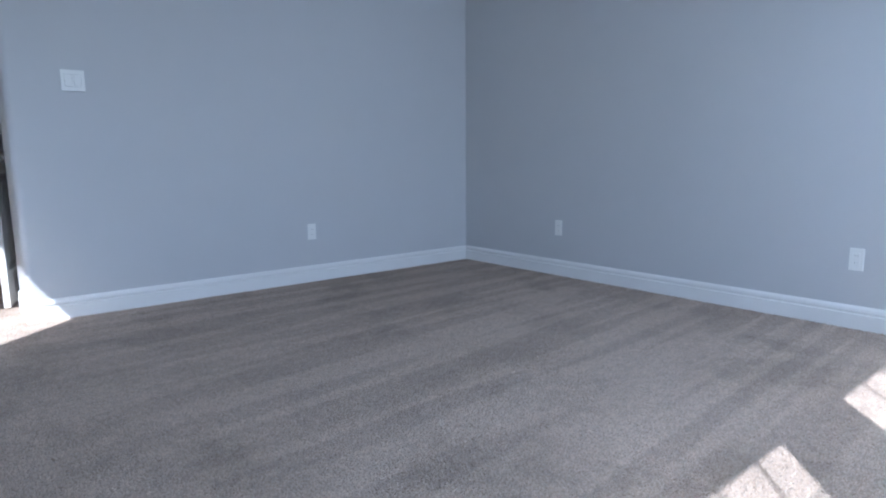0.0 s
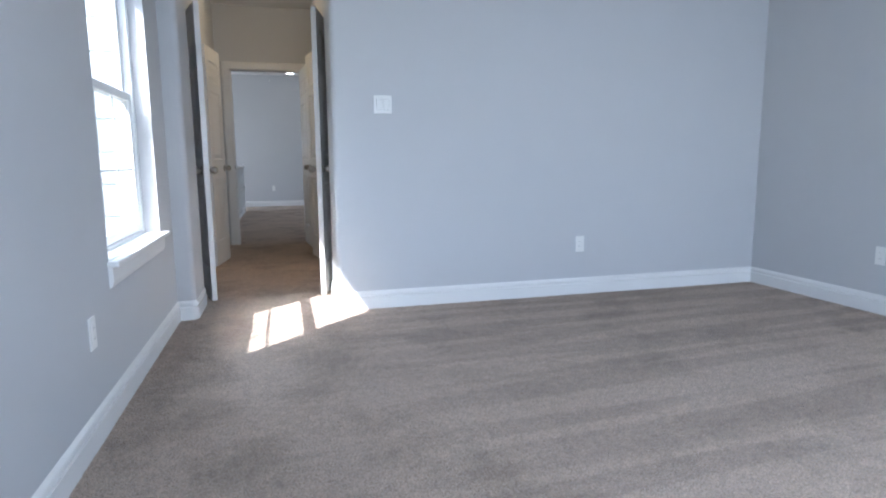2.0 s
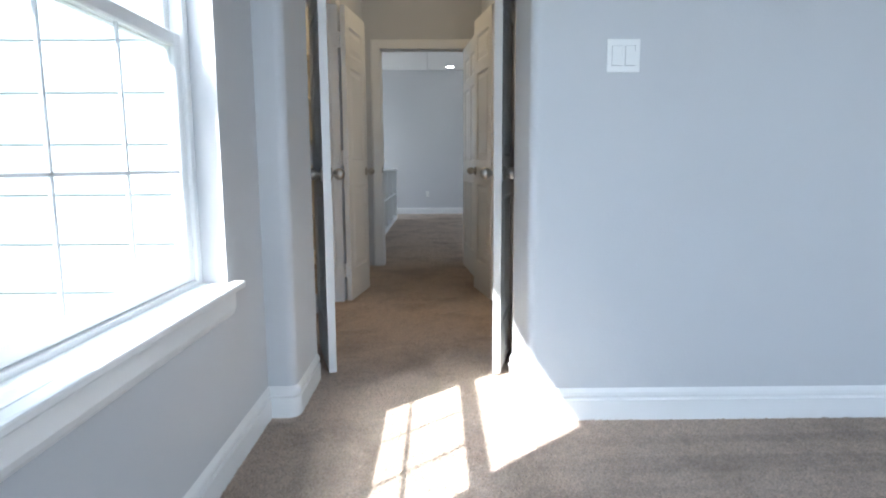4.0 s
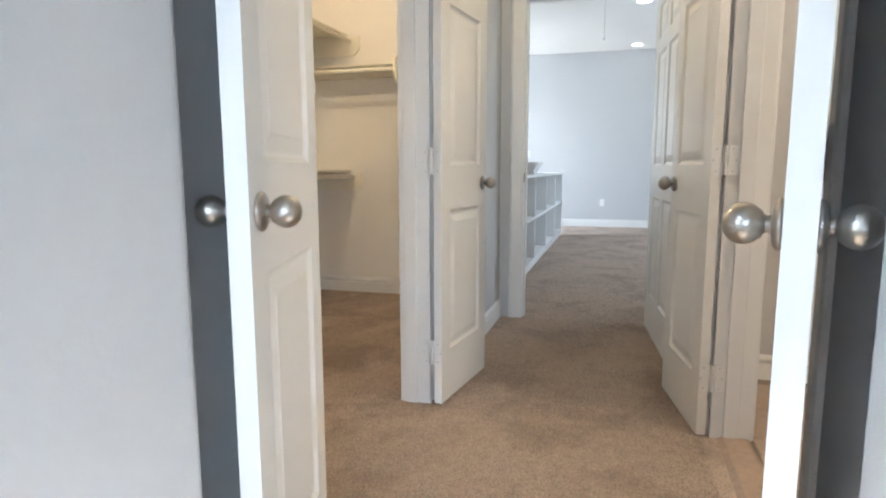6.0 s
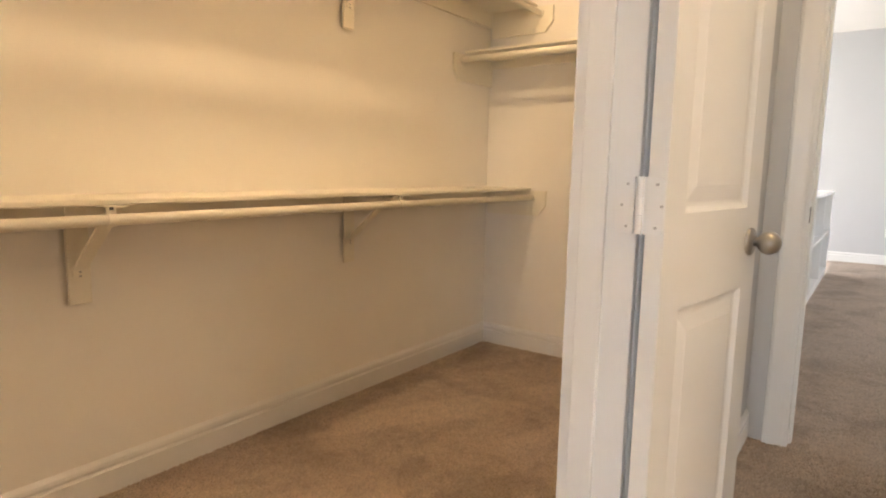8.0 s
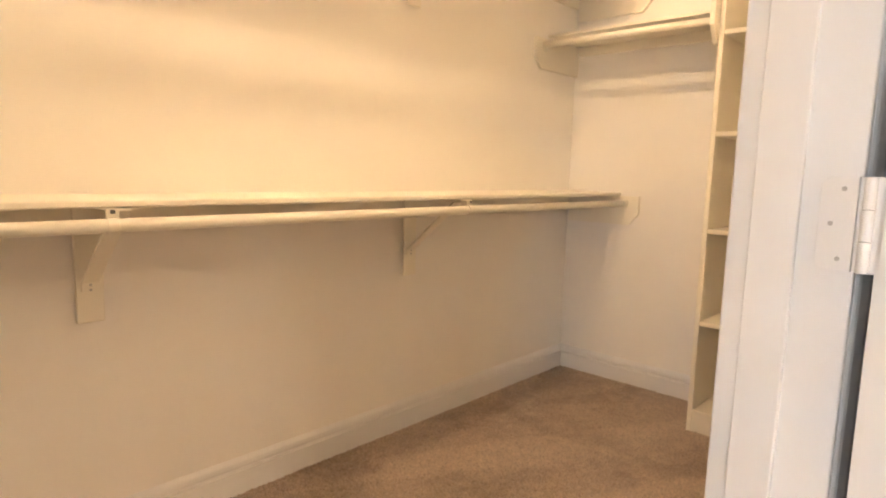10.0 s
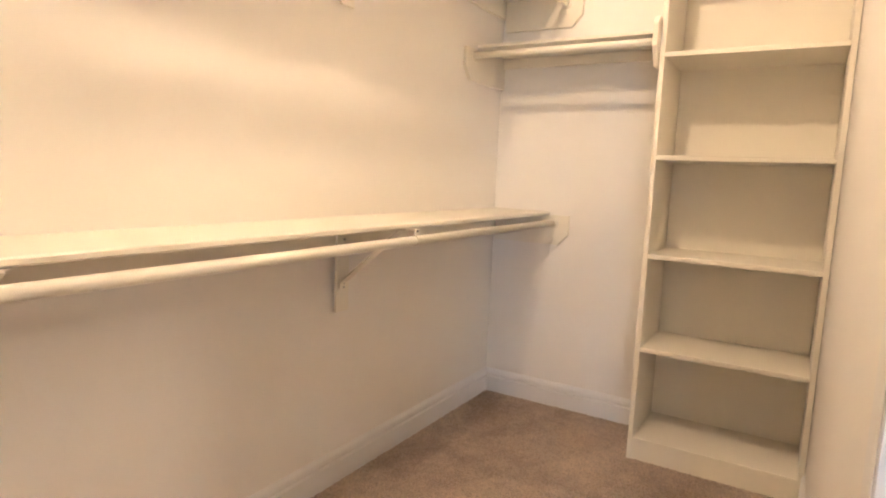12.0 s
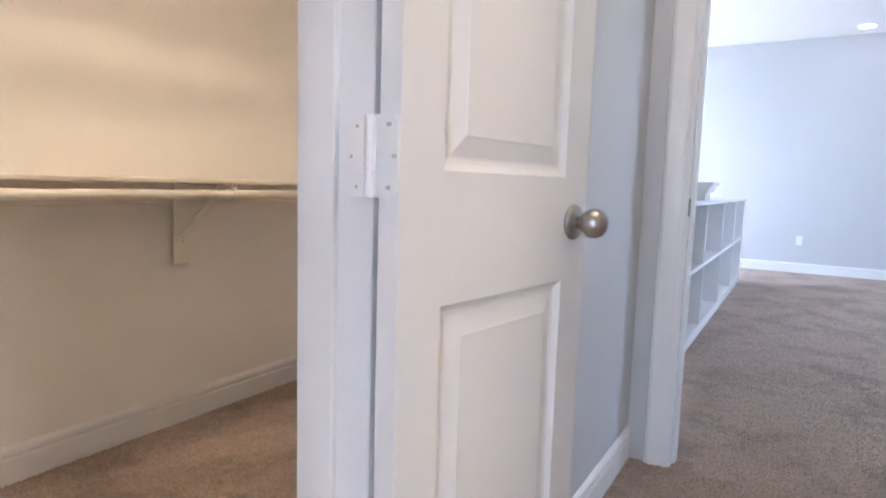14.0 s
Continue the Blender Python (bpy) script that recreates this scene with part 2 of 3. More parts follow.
def casing(axis, plane, out, u0, u1, top, label, material=M_TRIM, width=1.0, deep=1.0, reveal=0.005):
    """Door casing on a wall plane round an opening; out: +1 or -1, the way that it stands proud. Mitred head."""
    bm = bmesh.new()

    def put(u, z, h):
        d = plane + out * (h * deep - 0.002)
        return bm.verts.new((d, u, z) if axis == "x" else (u, d, z))
    rings = []
    for u, s, zt in ((u0, -1, 0), (u0, -1, 1), (u1, 1, 1), (u1, 1, 0)):
        rings.append([put(u + s * (a * width + reveal), (top + 0.005 + a * width) if zt else 0.0, b) for a, b in CASE])
    for r, q in zip(rings, rings[1:]):
        for i in range(len(CASE)):
            j = (i + 1) % len(CASE)
            bm.faces.new((r[i], r[j], q[j], q[i]))
    bm.faces.new(rings[0])
    bm.faces.new(rings[-1])
    return tagged(part("door_casing", bm, material), label, "door casing", kind="structure")


def jamb(axis, d0, d1, u0, u1, top, stop, label):
    """Lining of an opening through a wall, with a stop strip; the lining lies inside u0..u1. stop: where the strip lies along the depth."""
    bm = bmesh.new()
    t = 0.018

    def b(ua, ub, da, db, za, zb):
        if axis == "x":
            add_box(bm, da, ua, za, db, ub, zb, 0.0015)
        else:
            add_box(bm, ua, da, za, ub, db, zb, 0.0015)
    b(u0 - t, u0, d0, d1, 0, top)
    b(u1, u1 + t, d0, d1, 0, top)
    b(u0 - t, u1 + t, d0, d1, top, top + t)
    b(u0, u0 + 0.011, stop[0], stop[1], 0, top)
    b(u1 - 0.011, u1, stop[0], stop[1], 0, top)
    b(u0 + 0.011, u1 - 0.011, stop[0], stop[1], top - 0.011, top)
    return tagged(part("door_jamb", bm, M_TRIM), label, "door jamb", kind="structure")

# ---- the large structure ----
H = 2.74
FY = 10.1
tagged(part("floor", box(-1.27, -4.48, -0.12, 3.296, 0.487, 0.0), M_CARPET), "beige cut-pile carpet with vacuum tracks and worn patches", "carpet", kind="structure")
tagged(part("floor_hall", box(-2.84, 0.487, -0.12, 2.7, FY + 0.15, 0.0), M_CARPET), "beige cut-pile carpet of the hall and closet", "carpet", kind="structure")
# bedroom
wall("wall_window_side", "x", -1.079, -1.234, -4.48, 0.06, 0, H, [(-1.335, -0.315, 0.58, 2.0)], M_WALL, "light gray painted bedroom wall with a window")
wall("wall_back", "y", -4.33, -4.48, -1.079, 3.146, 0, H, [(-0.482, 0.368, 0.58, 2.0), (0.688, 1.538, 0.58, 2.0), (1.858, 2.708, 0.58, 2.0)], M_WALL, "light gray painted bedroom wall with three windows")
wall("wall_east", "x", 3.146, 3.296, -4.48, 0.012, 0, H, [], M_WALL, "light gray painted bedroom wall")
blk = bmesh.new()
prism(blk, rounded([(3.296, 0.012), (3.296, 0.48), (-0.096, 0.48), (-0.096, 0.012)], [0, 0, 0.035, 0.035]), "z", 0, H)
tagged(part("wall_doorway_side", blk, M_WALL), "light gray painted wall with a rounded corner at the doorway", "wall", kind="structure")
blk = bmesh.new()
prism(blk, rounded([(-0.972, 0.06), (-0.972, 0.5), (-1.15, 0.5), (-1.15, 0.487), (-1.234, 0.487), (-1.234, 0.06)], [0.035, 0.035, 0, 0, 0, 0]), "z", 0, H)
tagged(part("wall_doorway_stub", blk, M_WALL), "short gray painted wall with a rounded corner beside the doorway", "wall", kind="structure")
tagged(part("wall_doorway_header", box(-0.972, 0.03, 2.44, -0.096, 0.48, H), M_WALL), "gray painted header above the bedroom doorway", "wall", kind="structure")
tagged(part("ceiling", box(-1.27, -4.48, H, 3.296, 3.73, H + 0.1), M_CEIL), "white textured ceiling", "ceiling", kind="structure")

# hall
XL, XR = -1.098, -0.003
wall("wall_hall_closet_side", "x", XL, -1.219, 0.487, 4.2, 0, H, [(0.97, 2.061, 0, 2.05)], M_WALL, "light gray painted hall wall with the closet opening")
wall("wall_hall_bath_side", "x", XR, 0.135, 0.44, 3.60, 0, H, [(0.957, 2.038, 0, 2.05)], M_WALL, "light gray painted hall wall with the bathroom opening")
wall("wall_hall_end", "y", 3.60, 3.735, XL, 2.6, 0, H, [(-0.963, -0.112, 0, 2.05)], M_WALL, "light gray painted wall with a doorway at the hall's end")

# closet
wall("wall_closet_long", "x", -2.69, -2.84, 0.30, 4.09, 0, H, [], M_CLOSET, "warm white closet wall behind the rods")
wall("wall_closet_end", "y", 4.09, 4.2, -2.84, -1.235, 0, H, [], M_CLOSET, "warm white closet end wall")
wall("wall_closet_near", "y", 0.487, 0.30, -2.84, -1.235, 0, H, [], M_CLOSET, "warm white closet wall beside the bedroom")
wall("wall_closet_front", "x", -1.2192, -1.2212, 0.49, 0.97, 0, H, [], M_CLOSET, "warm white inner side of the closet wall")
wall("wall_closet_front_far", "x", -1.2192, -1.2212, 2.061, 4.09, 0, H, [], M_CLOSET, "warm white inner side of the closet wall")
wall("wall_closet_over_door", "x", -1.2192, -1.2212, 0.97, 2.061, 2.05, H, [], M_CLOSET, "warm white wall above the closet doors")
tagged(part("ceiling_closet", box(-2.84, 0.30, H, -1.27, 4.2, H + 0.1), M_CEIL), "white textured closet ceiling", "ceiling", kind="structure")

# bathroom behind the double doors
wall("wall_bath_far", "y", 2.75, 2.85, 0.135, 2.6, 0, H, [], M_WALL, "light gray painted bathroom wall")
wall("wall_bath_side", "x", 2.6, 2.7, 0.487, 2.85, 0, H, [], M_WALL, "light gray painted bathroom side wall")

# far room
wall("wall_far", "y", FY, FY + 0.15, -4.1, 2.6, 0, 2.88, [], M_WALL, "light gray painted wall of the far room")
wall("wall_far_left", "x", -4.0, -4.15, 3.735, FY + 0.15, 0, 2.88, [(7.4, 9.8, 0.75, 2.25)], M_WALL, "light gray painted wall with a wide window")
wall("wall_far_right", "x", 2.5, 2.6, 3.735, FY, 0, 2.88, [(5.8, 7.8, 0.75, 2.25)], M_WALL, "light gray painted wall of the far room")
wall("wall_far_near", "y", 4.2, 4.1, -4.0, -2.84, 0, 2.88, [], M_WALL, "light gray painted wall beside the bookcase room")
tagged(part("floor_far", box(-4.1, 4.2, -0.12, -2.84, FY + 0.15, 0), M_CARPET), "beige cut-pile carpet of the far room", "carpet", kind="structure")
tagged(part("ceiling_far", box(-4.1, 3.735, 2.86, 2.6, FY + 0.15, 2.96), M_CEIL), "white textured ceiling of the far room", "ceiling", kind="structure")

# baseboards
baseboards([(-1.079, -4.33), (-1.079, 0.06)], -1)
baseboards([(-1.079, 0.06), (-1.007, 0.06)], -1)
baseboards([(-0.972, 0.095), (-0.972, 0.465)], -1)
baseboards([(-0.061, 0.012), (3.146, 0.012)], -1)
baseboards([(-0.096, 0.047), (-0.096, 0.445)], 1)
baseboards([(3.146, 0.012), (3.146, -4.33)], -1)
baseboards([(3.146, -4.33), (-1.079, -4.33)], -1)


def corner_base(cx, cy, a0, a1):
    """Baseboard round a bullnose corner."""
    bm = bmesh.new()
    rings = []
    for i in range(9):
        a = radians(a0 + (a1 - a0) * i / 8)
        rings.append([bm.verts.new((cx + math.cos(a) * (0.033 + p), cy + math.sin(a) * (0.033 + p), z)) for p, z in BASE])
    for r, q in zip(rings, rings[1:]):
        for i in range(len(BASE)):
            j = (i + 1) % len(BASE)
            bm.faces.new((r[i], r[j], q[j], q[i]))
    tagged(part("baseboard", bm, M_TRIM), "white baseboard bent round the rounded wall corner", "baseboard", kind="structure")


corner_base(-0.061, 0.047, 180, 270)
corner_base(-1.007, 0.095, 270, 360)
baseboards([(XL, 0.5), (XL, 0.90)], -1)
baseboards([(XL, 2.14), (XL, 3.60)], -1)
baseboards([(XR, 0.48), (XR, 0.87)], 1)
baseboards([(XR, 2.12), (XR, 3.60)], 1)
baseboards([(-2.69, 0.487), (-2.69, 4.09)], -1, "cream painted moulded baseboard of the closet")
baseboards([(-2.69, 4.09), (-1.86, 4.09)], -1, "cream painted moulded baseboard of the closet")
baseboards([(-1.2212, 0.49), (-1.2212, 0.88)], 1, "cream painted moulded baseboard of the closet")
baseboards([(-1.2212, 2.13), (-1.2212, 3.735)], 1, "cream painted moulded baseboard of the closet")
baseboards([(-4.0, FY), (2.5, FY)], -1)
baseboards([(-2.84, 4.2), (XL, 4.2)], 1)
baseboards([(XL, 3.735), (XL, 4.2)], -1)
baseboards([(-0.02, 3.735), (2.5, 3.735)], 1)
baseboards([(0.135, 2.75), (2.6, 2.75)], -1)
baseboards([(2.5, 3.735), (2.5, FY)], 1)

# door linings and casings
jamb("x", -1.2215, XL + 0.010, 0.988, 2.043, 2.032, (-1.195, -1.145), "white painted jamb of the closet opening")
casing("x", XL, 1, 0.988, 2.043, 2.032, "white moulded casing round the closet opening", width=0.85, reveal=0.035)
casing("x", -1.2212, -1, 0.988, 2.043, 2.032, "white moulded casing inside the closet", width=0.85, deep=0.4)
jamb("x", XR, 0.1375, 0.975, 2.02, 2.032, (0.04, 0.09), "white painted jamb of the bathroom opening")
casing("x", XR, -1, 0.975, 2.02, 2.032, "white moulded casing round the bathroom opening", width=0.85, reveal=0.035)
casing("x", 0.135, 1, 0.975, 2.02, 2.032, "white moulded casing inside the bathroom", width=0.85)
jamb("y", 3.60, 3.735, -0.945, -0.130, 2.032, (3.64, 3.69), "white painted jamb of the far doorway")
casing("y", 3.60, -1, -0.945, -0.130, 2.032, "white moulded casing round the far doorway", width=1.2)
casing("y", 3.735, 1, -0.945, -0.130, 2.032, "white moulded casing behind the far doorway")

# ---- windows ----


def window(name, m, w, z0, z1, muntins, label, upper=False):
    """A double-hung window: x along the wall, y outwards, at the wall's inner face; panes set 90 mm back."""
    top = empty(name, m, label, "window")
    top["kind"] = "structure"
    a, b = -w / 2, w / 2
    mid = z0 + 0.73
    bm = bmesh.new()
    for x0, x1, q0, q1 in ((a, a + 0.035, z0, z1), (b - 0.035, b, z0, z1), (a + 0.035, b - 0.035, z0, z0 + 0.035), (a + 0.035, b - 0.035, z1 - 0.035, z1)):
        add_box(bm, x0, 0.075, q0, x1, 0.14, q1, 0.003)
    part("window_frame", bm, M_VINYL, top)
    for nm, y, s0, s1, mt in (("lower_sash", 0.085, z0 + 0.035, mid + 0.02, muntins), ("upper_sash", 0.112, mid - 0.02, z1 - 0.035, upper)):
        bm = bmesh.new()
        xa, xb = a + 0.035, b - 0.035
        for x0, x1, q0, q1 in ((xa, xa + 0.04, s0, s1), (xb - 0.04, xb, s0, s1), (xa + 0.04, xb - 0.04, s0, s0 + 0.045), (xa + 0.04, xb - 0.04, s1 - 0.04, s1)):
            add_box(bm, x0, y, q0, x1, y + 0.026, q1, 0.004)
        sash = part(nm, bm, M_VINYL, top)
        pane = part("pane", box(xa + 0.035, y + 0.010, s0 + 0.04, xb - 0.035, y + 0.014, s1 - 0.035), M_GLASS, sash)
        pane.visible_shadow = False
        if mt:
            for i in (1, 2):
                u = xa + 0.04 + (xb - xa - 0.08) * i / 3
                part("muntin", box(u - 0.005, y + 0.007, s0 + 0.045, u + 0.005, y + 0.017, s1 - 0.04, 0.002), M_VINYL, sash)
            for q in ((z0 + 0.36,) if nm == "lower_sash" else ((s0 + s1) / 2,)):
                part("muntin", box(xa + 0.04, y + 0.007, q - 0.005, xb - 0.04, y + 0.017, q + 0.005, 0.002), M_VINYL, sash)
    bm = box(a - 0.04, -0.045, z0 - 0.002, b + 0.04, -0.0015, z0 + 0.02, 0.006, 2)
    add_box(bm, a + 0.002, -0.002, z0 - 0.002, b - 0.002, 0.076, z0 + 0.02)
    part("window_sill", bm, M_TRIM, top)
    bm = bmesh.new()
    prism(bm, [(0.002, z0 - 0.085), (0.002, z0 - 0.002), (-0.017, z0 - 0.002), (-0.017, z0 - 0.06), (-0.012, z0 - 0.075), (-0.006, z0 - 0.085)], "x", a - 0.02, b + 0.02)
    part("apron", bm, M_TRIM, top)
    return top


window("window_1", pose(-1.079, -0.825, 0, 0, 0, 90), 1.02, 0.58, 2.0, True, "white double-hung window with a grid in its lower sash")
for i, wx in enumerate((-0.057, 1.113, 2.283)):
    window("window_%d" % (i + 2), pose(wx, -4.33, 0, 0, 0, 180), 0.85, 0.58, 2.0, True, "white double-hung bedroom window with grids", True)
window("window_5", pose(-4.0, 8.6, 0, 0, 0, 90), 2.4, 0.75, 2.25, False, "wide white window of the far room, out of view")
# unseen opening added on the right to go with its area lamp
window("window_6", pose(2.5, 6.8, 0, 0, 0, -90), 2.0, 0.75, 2.25, False, "wide white window of the far room, out of view")

# ---- outside ----
gm = bmesh.new()
bmesh.ops.create_grid(gm, x_segments=8, y_segments=8, size=400)
tagged(part("ground", gm, M_GROUND, at=pose(0, 0, -0.6)), "dry grassy ground outside the house", "ground", kind="structure")
sid = empty("siding", pose(0, 0, 0), "white lap siding on the outer wall beside the window", "siding")
sid["kind"] = "structure"
for i in range(18):
    z = -0.55 + 0.2 * i
    bm = bmesh.new()
    prism(bm, [(0.298, z), (0.298, z + 0.215), (0.29, z + 0.215), (0.282, z), (0.284, z - 0.003)], "x", -2.84, -1.236)
    part("siding_board", bm, M_SIDING, sid)

# ---- doors ----


def knob(parent, x, z, y, out):
    """Round nickel knob on a leaf's face; out: +1 or -1 along y."""
    bm = lathe(bmesh.new(), [(0.0005, y), (0.031, y), (0.0325, y + out * 0.003), (0.031, y + out * 0.007), (0.026, y + out * 0.010), (0.014, y + out * 0.012)], 32, "y", (x, 0, z))
    k = part("rosette", bm, M_NICKEL, parent, "brushed nickel rosette", True)
    part("lock_pin", lathe(bmesh.new(), [(0.0028, y + out * 0.008), (0.0028, y + out * 0.0115), (0.0006, y + out * 0.012)], 10, "y", (x - 0.012, 0, z - 0.016)), M_NICKEL, k)
    prof = [(0.012, y + out * 0.010), (0.0105, y + out * 0.016), (0.012, y + out * 0.020), (0.018, y + out * 0.023)]
    for i in range(1, 13):
        t = math.pi * (0.18 + 0.82 * i / 12)
        prof.append((max(0.0265 * math.sin(t), 0.0006), y + out * (0.043 - 0.025 * math.cos(t))))
    part("knob", lathe(bmesh.new(), prof, 32, "y", (x, 0, z)), M_NICKEL, k, "round brushed nickel knob", True)


def panel_mesh(x0, x1, z0, z1, th):
    """A raised panel with moulded edges on both faces of a leaf, thickness 0..th."""
    bm = bmesh.new()
    for y, s in ((0.0, 1), (th, -1)):
        rings = []
        for ins, dep in ((0, 0), (0.004, 0.0035), (0.010, 0.008), (0.016, 0.0095), (0.020, 0.0095), (0.048, 0.003), (0.050, 0.002)):
            yy = y + s * dep
            rings.append([bm.verts.new(c) for c in ((x0 + ins, yy, z0 + ins), (x1 - ins, yy, z0 + ins), (x1 - ins, yy, z1 - ins), (x0 + ins, yy, z1 - ins))])
        for q, r in zip(rings, rings[1:]):
            for i in range(4):
                bm.faces.new((q[i], q[(i + 1) % 4], r[(i + 1) % 4], r[i]))
        bm.faces.new(rings[-1])
    return bm


def hinge(parent, z, th, flip):
    """A painted butt hinge at the leaf's hinge edge: a plate on the edge, knuckles, and a plate on the jamb."""
    s = -1 if flip else 1
    bm = bmesh.new()
    hz = 0.051
    y0, y1 = sorted((s * 0.001, s * 0.034))
    prism(bm, rounded([(y0, z - hz), (y1, z - hz), (y1, z + hz), (y0, z + hz)], [0, 0.012, 0.012, 0] if s > 0 else [0.012, 0, 0, 0.012]), "x", -0.0032, 0.0)
    y2, y3 = sorted((-s * 0.021, -s * 0.056))
    prism(bm, rounded([(y2, z - hz), (y3, z - hz), (y3, z + hz), (y2, z + hz)], [0.012, 0, 0, 0.012] if s > 0 else [0, 0.012, 0.012, 0]), "x", -0.0065, -0.0005)
    for i in range(3):
        h0 = z - hz + i * hz * 2 / 3
        lathe(bm, [(0.0055, h0 + 0.0003), (0.0062, h0 + 0.0008), (0.0062, h0 + hz * 2 / 3 - 0.0008), (0.0055, h0 + hz * 2 / 3 - 0.0003)], 16, "z", (-0.006, -s * 0.010, 0))
    y4, y5 = sorted((-s * 0.02, s * 0.004))
    add_box(bm, -0.0032, y4, z - hz, -0.0012, y5, z + hz)
    h = part("hinge", bm, M_TRIM, parent, "white painted butt hinge")
    for dy in (s * 0.024, -s * 0.04):
        for dz in (-0.038, 0.0, 0.038):
            off = s * 0.006 if (dz == 0) == (dy * s > 0) else -s * 0.004
            part("screw", lathe(bmesh.new(), [(0.0006, -0.0072), (0.0026, -0.007), (0.0028, -0.002), (0.0028, 0.0)], 10, "x", (0, dy + off, z + dz)), M_SCREW, h)


def leaf(name, m, w, cols, flip, label, group, hinges=(0.23, 1.014, 1.80), knob_z=0.921):
    """A panelled door leaf from its hinge corner along x; thickness to +y, or to -y when flip."""
    th = 0.035
    top = empty(name, m, label, "door", group)
    z0, z1 = 0.012, 2.025
    rows = [(0.23, 0.818), (1.0, 1.632), (1.715, 1.9)]
    st = 0.085 if cols == 1 else 0.105
    mid = 0.085
    pw = (w - 2 * st - (cols - 1) * mid) / cols
    xs = [(st + i * (pw + mid), st + i * (pw + mid) + pw) for i in range(cols)]
    flipm = Matrix.Diagonal((1, -1, 1, 1)) if flip else Matrix.Identity(4)

    def mk(nm, bm, lab=""):
        bmesh.ops.transform(bm, matrix=flipm, verts=bm.verts)
        return part(nm, bm, M_DOOR, top, lab)
    bm = holed("y", 0.0, th, 0.0, w, z0, z1, [(a, b, c, d) for a, b in xs for c, d in rows])
    rim = [e for e in bm.edges if any(all(abs(v.co[k] - q) < 1e-6 for v in e.verts) for k, q in ((0, 0.0), (0, w), (2, z0), (2, z1)))
           and abs(e.verts[0].co.y - e.verts[1].co.y) < 1e-6]
    bmesh.ops.bevel(bm, geom=rim, offset=0.002, segments=2, affect='EDGES', profile=0.5)
    mk("slab", bm)
    for a, b in xs:
        for c, d in rows:
            mk("panel", panel_mesh(a, b, c, d, th))
    s = -1 if flip else 1
    kx = w - 0.052
    if flip:
        knob(top, kx, knob_z, -th, -1)
        knob(top, kx, knob_z, 0.0, 1)
    else:
        knob(top, kx, knob_z, 0.0, -1)
        knob(top, kx, knob_z, th, 1)
    y0, y1 = sorted((s * 0.006, s * 0.029))
    if cols == 2:
        part("latch_plate", box(w - 0.001, y0, knob_z - 0.028, w + 0.0012, y1, knob_z + 0.028, 0.0005), M_NICKEL, top)
    for hz in hinges:
        hinge(top, hz, th, flip)
    return top


def turn_to(a, b):
    return math.degrees(math.atan2(b[1] - a[1], b[0] - a[0]))


def hung(name, a, b, w, cols, flip, label, group, **kw):
    return leaf(name, pose(a[0], a[1], 0, 0, 0, turn_to(a, b)), w, cols, flip, label, group, **kw)


hung("closet_door", (-1.068, 2.029), (-0.996, 2.534), 0.508, 1, True, "white panelled closet door, opened back against the hall wall", "closet double doors")
hung("closet_door", (-1.070, 0.996), (-0.930, 0.516), 0.50, 1, False, "white panelled closet door, opened towards the bedroom", "closet double doors")
hung("bathroom_door", (-0.018, 2.016), (-0.105, 2.502), 0.495, 1, False, "white panelled bathroom door, opened back against the hall wall", "bathroom double doors")
hung("bathroom_door", (-0.028, 0.975), (-0.1455, 0.489), 0.50, 1, True, "white panelled bathroom door, opened towards the bedroom", "bathroom double doors")
hung("hall_door", (-0.138, 3.594), (-0.061, 2.785), 0.808, 2, True, "white six-panel door standing open in the hall", "hall door")

# ---- wall plates ----


def outlet(m, label="white duplex power outlet on the wall", cat="outlet"):
    top = empty("power_outlet", m, label, cat, "power outlets")
    part("cover_plate", box(-0.033, -0.006, -0.057, 0.033, 0.001, 0.057, 0.003, 2), M_PLATE, top)
    bm = box(-0.0165, -0.008, -0.034, 0.0165, -0.005, 0.034, 0.001)
    face = part("receptacle", bm, M_PLATE, top)
    for z in (-0.018, 0.018):
        for x in (-0.006, 0.006):
            part("shaded_slot", box(x - 0.0008, -0.0084, z - 0.003, x + 0.0008, -0.0075, z + 0.004), M_SLOT, face)
    return top


outlet(pose(1.639, 0.012, 0.37))
outlet(pose(3.146, -1.035, 0.365, 0, 0, -90))
outlet(pose(3.146, -2.96, 0.36, 0, 0, -90))
outlet(pose(-1.079, -1.615, 0.39, 0, 0, 90))
outlet(pose(-0.61, FY, 0.405))
outlet(pose(-1.86, FY, 1.22), "small white plate on the far wall", "wall plate")

sw = empty("light_switch", pose(0.224, 0.012, 1.331), "white double rocker light switch on the gray wall", "light switch")
part("cover_plate", box(-0.058, -0.006, -0.057, 0.058, 0.001, 0.057, 0.003, 2), M_PLATE, sw)
for x in (-0.023, 0.023):
    bm = bmesh.new()
    prism(bm, [(-0.005, -0.033), (-0.005, 0.033), (-0.0075, 0.033), (-0.011, -0.033)], "x", x - 0.0165, x + 0.0165)
    part("rocker", bm, M_PLATE, sw)
    # dark sheet behind the rocker, its rim painted as the shade round it
    part("shaded_gap", box(x - 0.0175, -0.0066, -0.0342, x + 0.0175, -0.0055, 0.0338), M_SLOT, sw)

# ---- closet ----
WX = -2.69


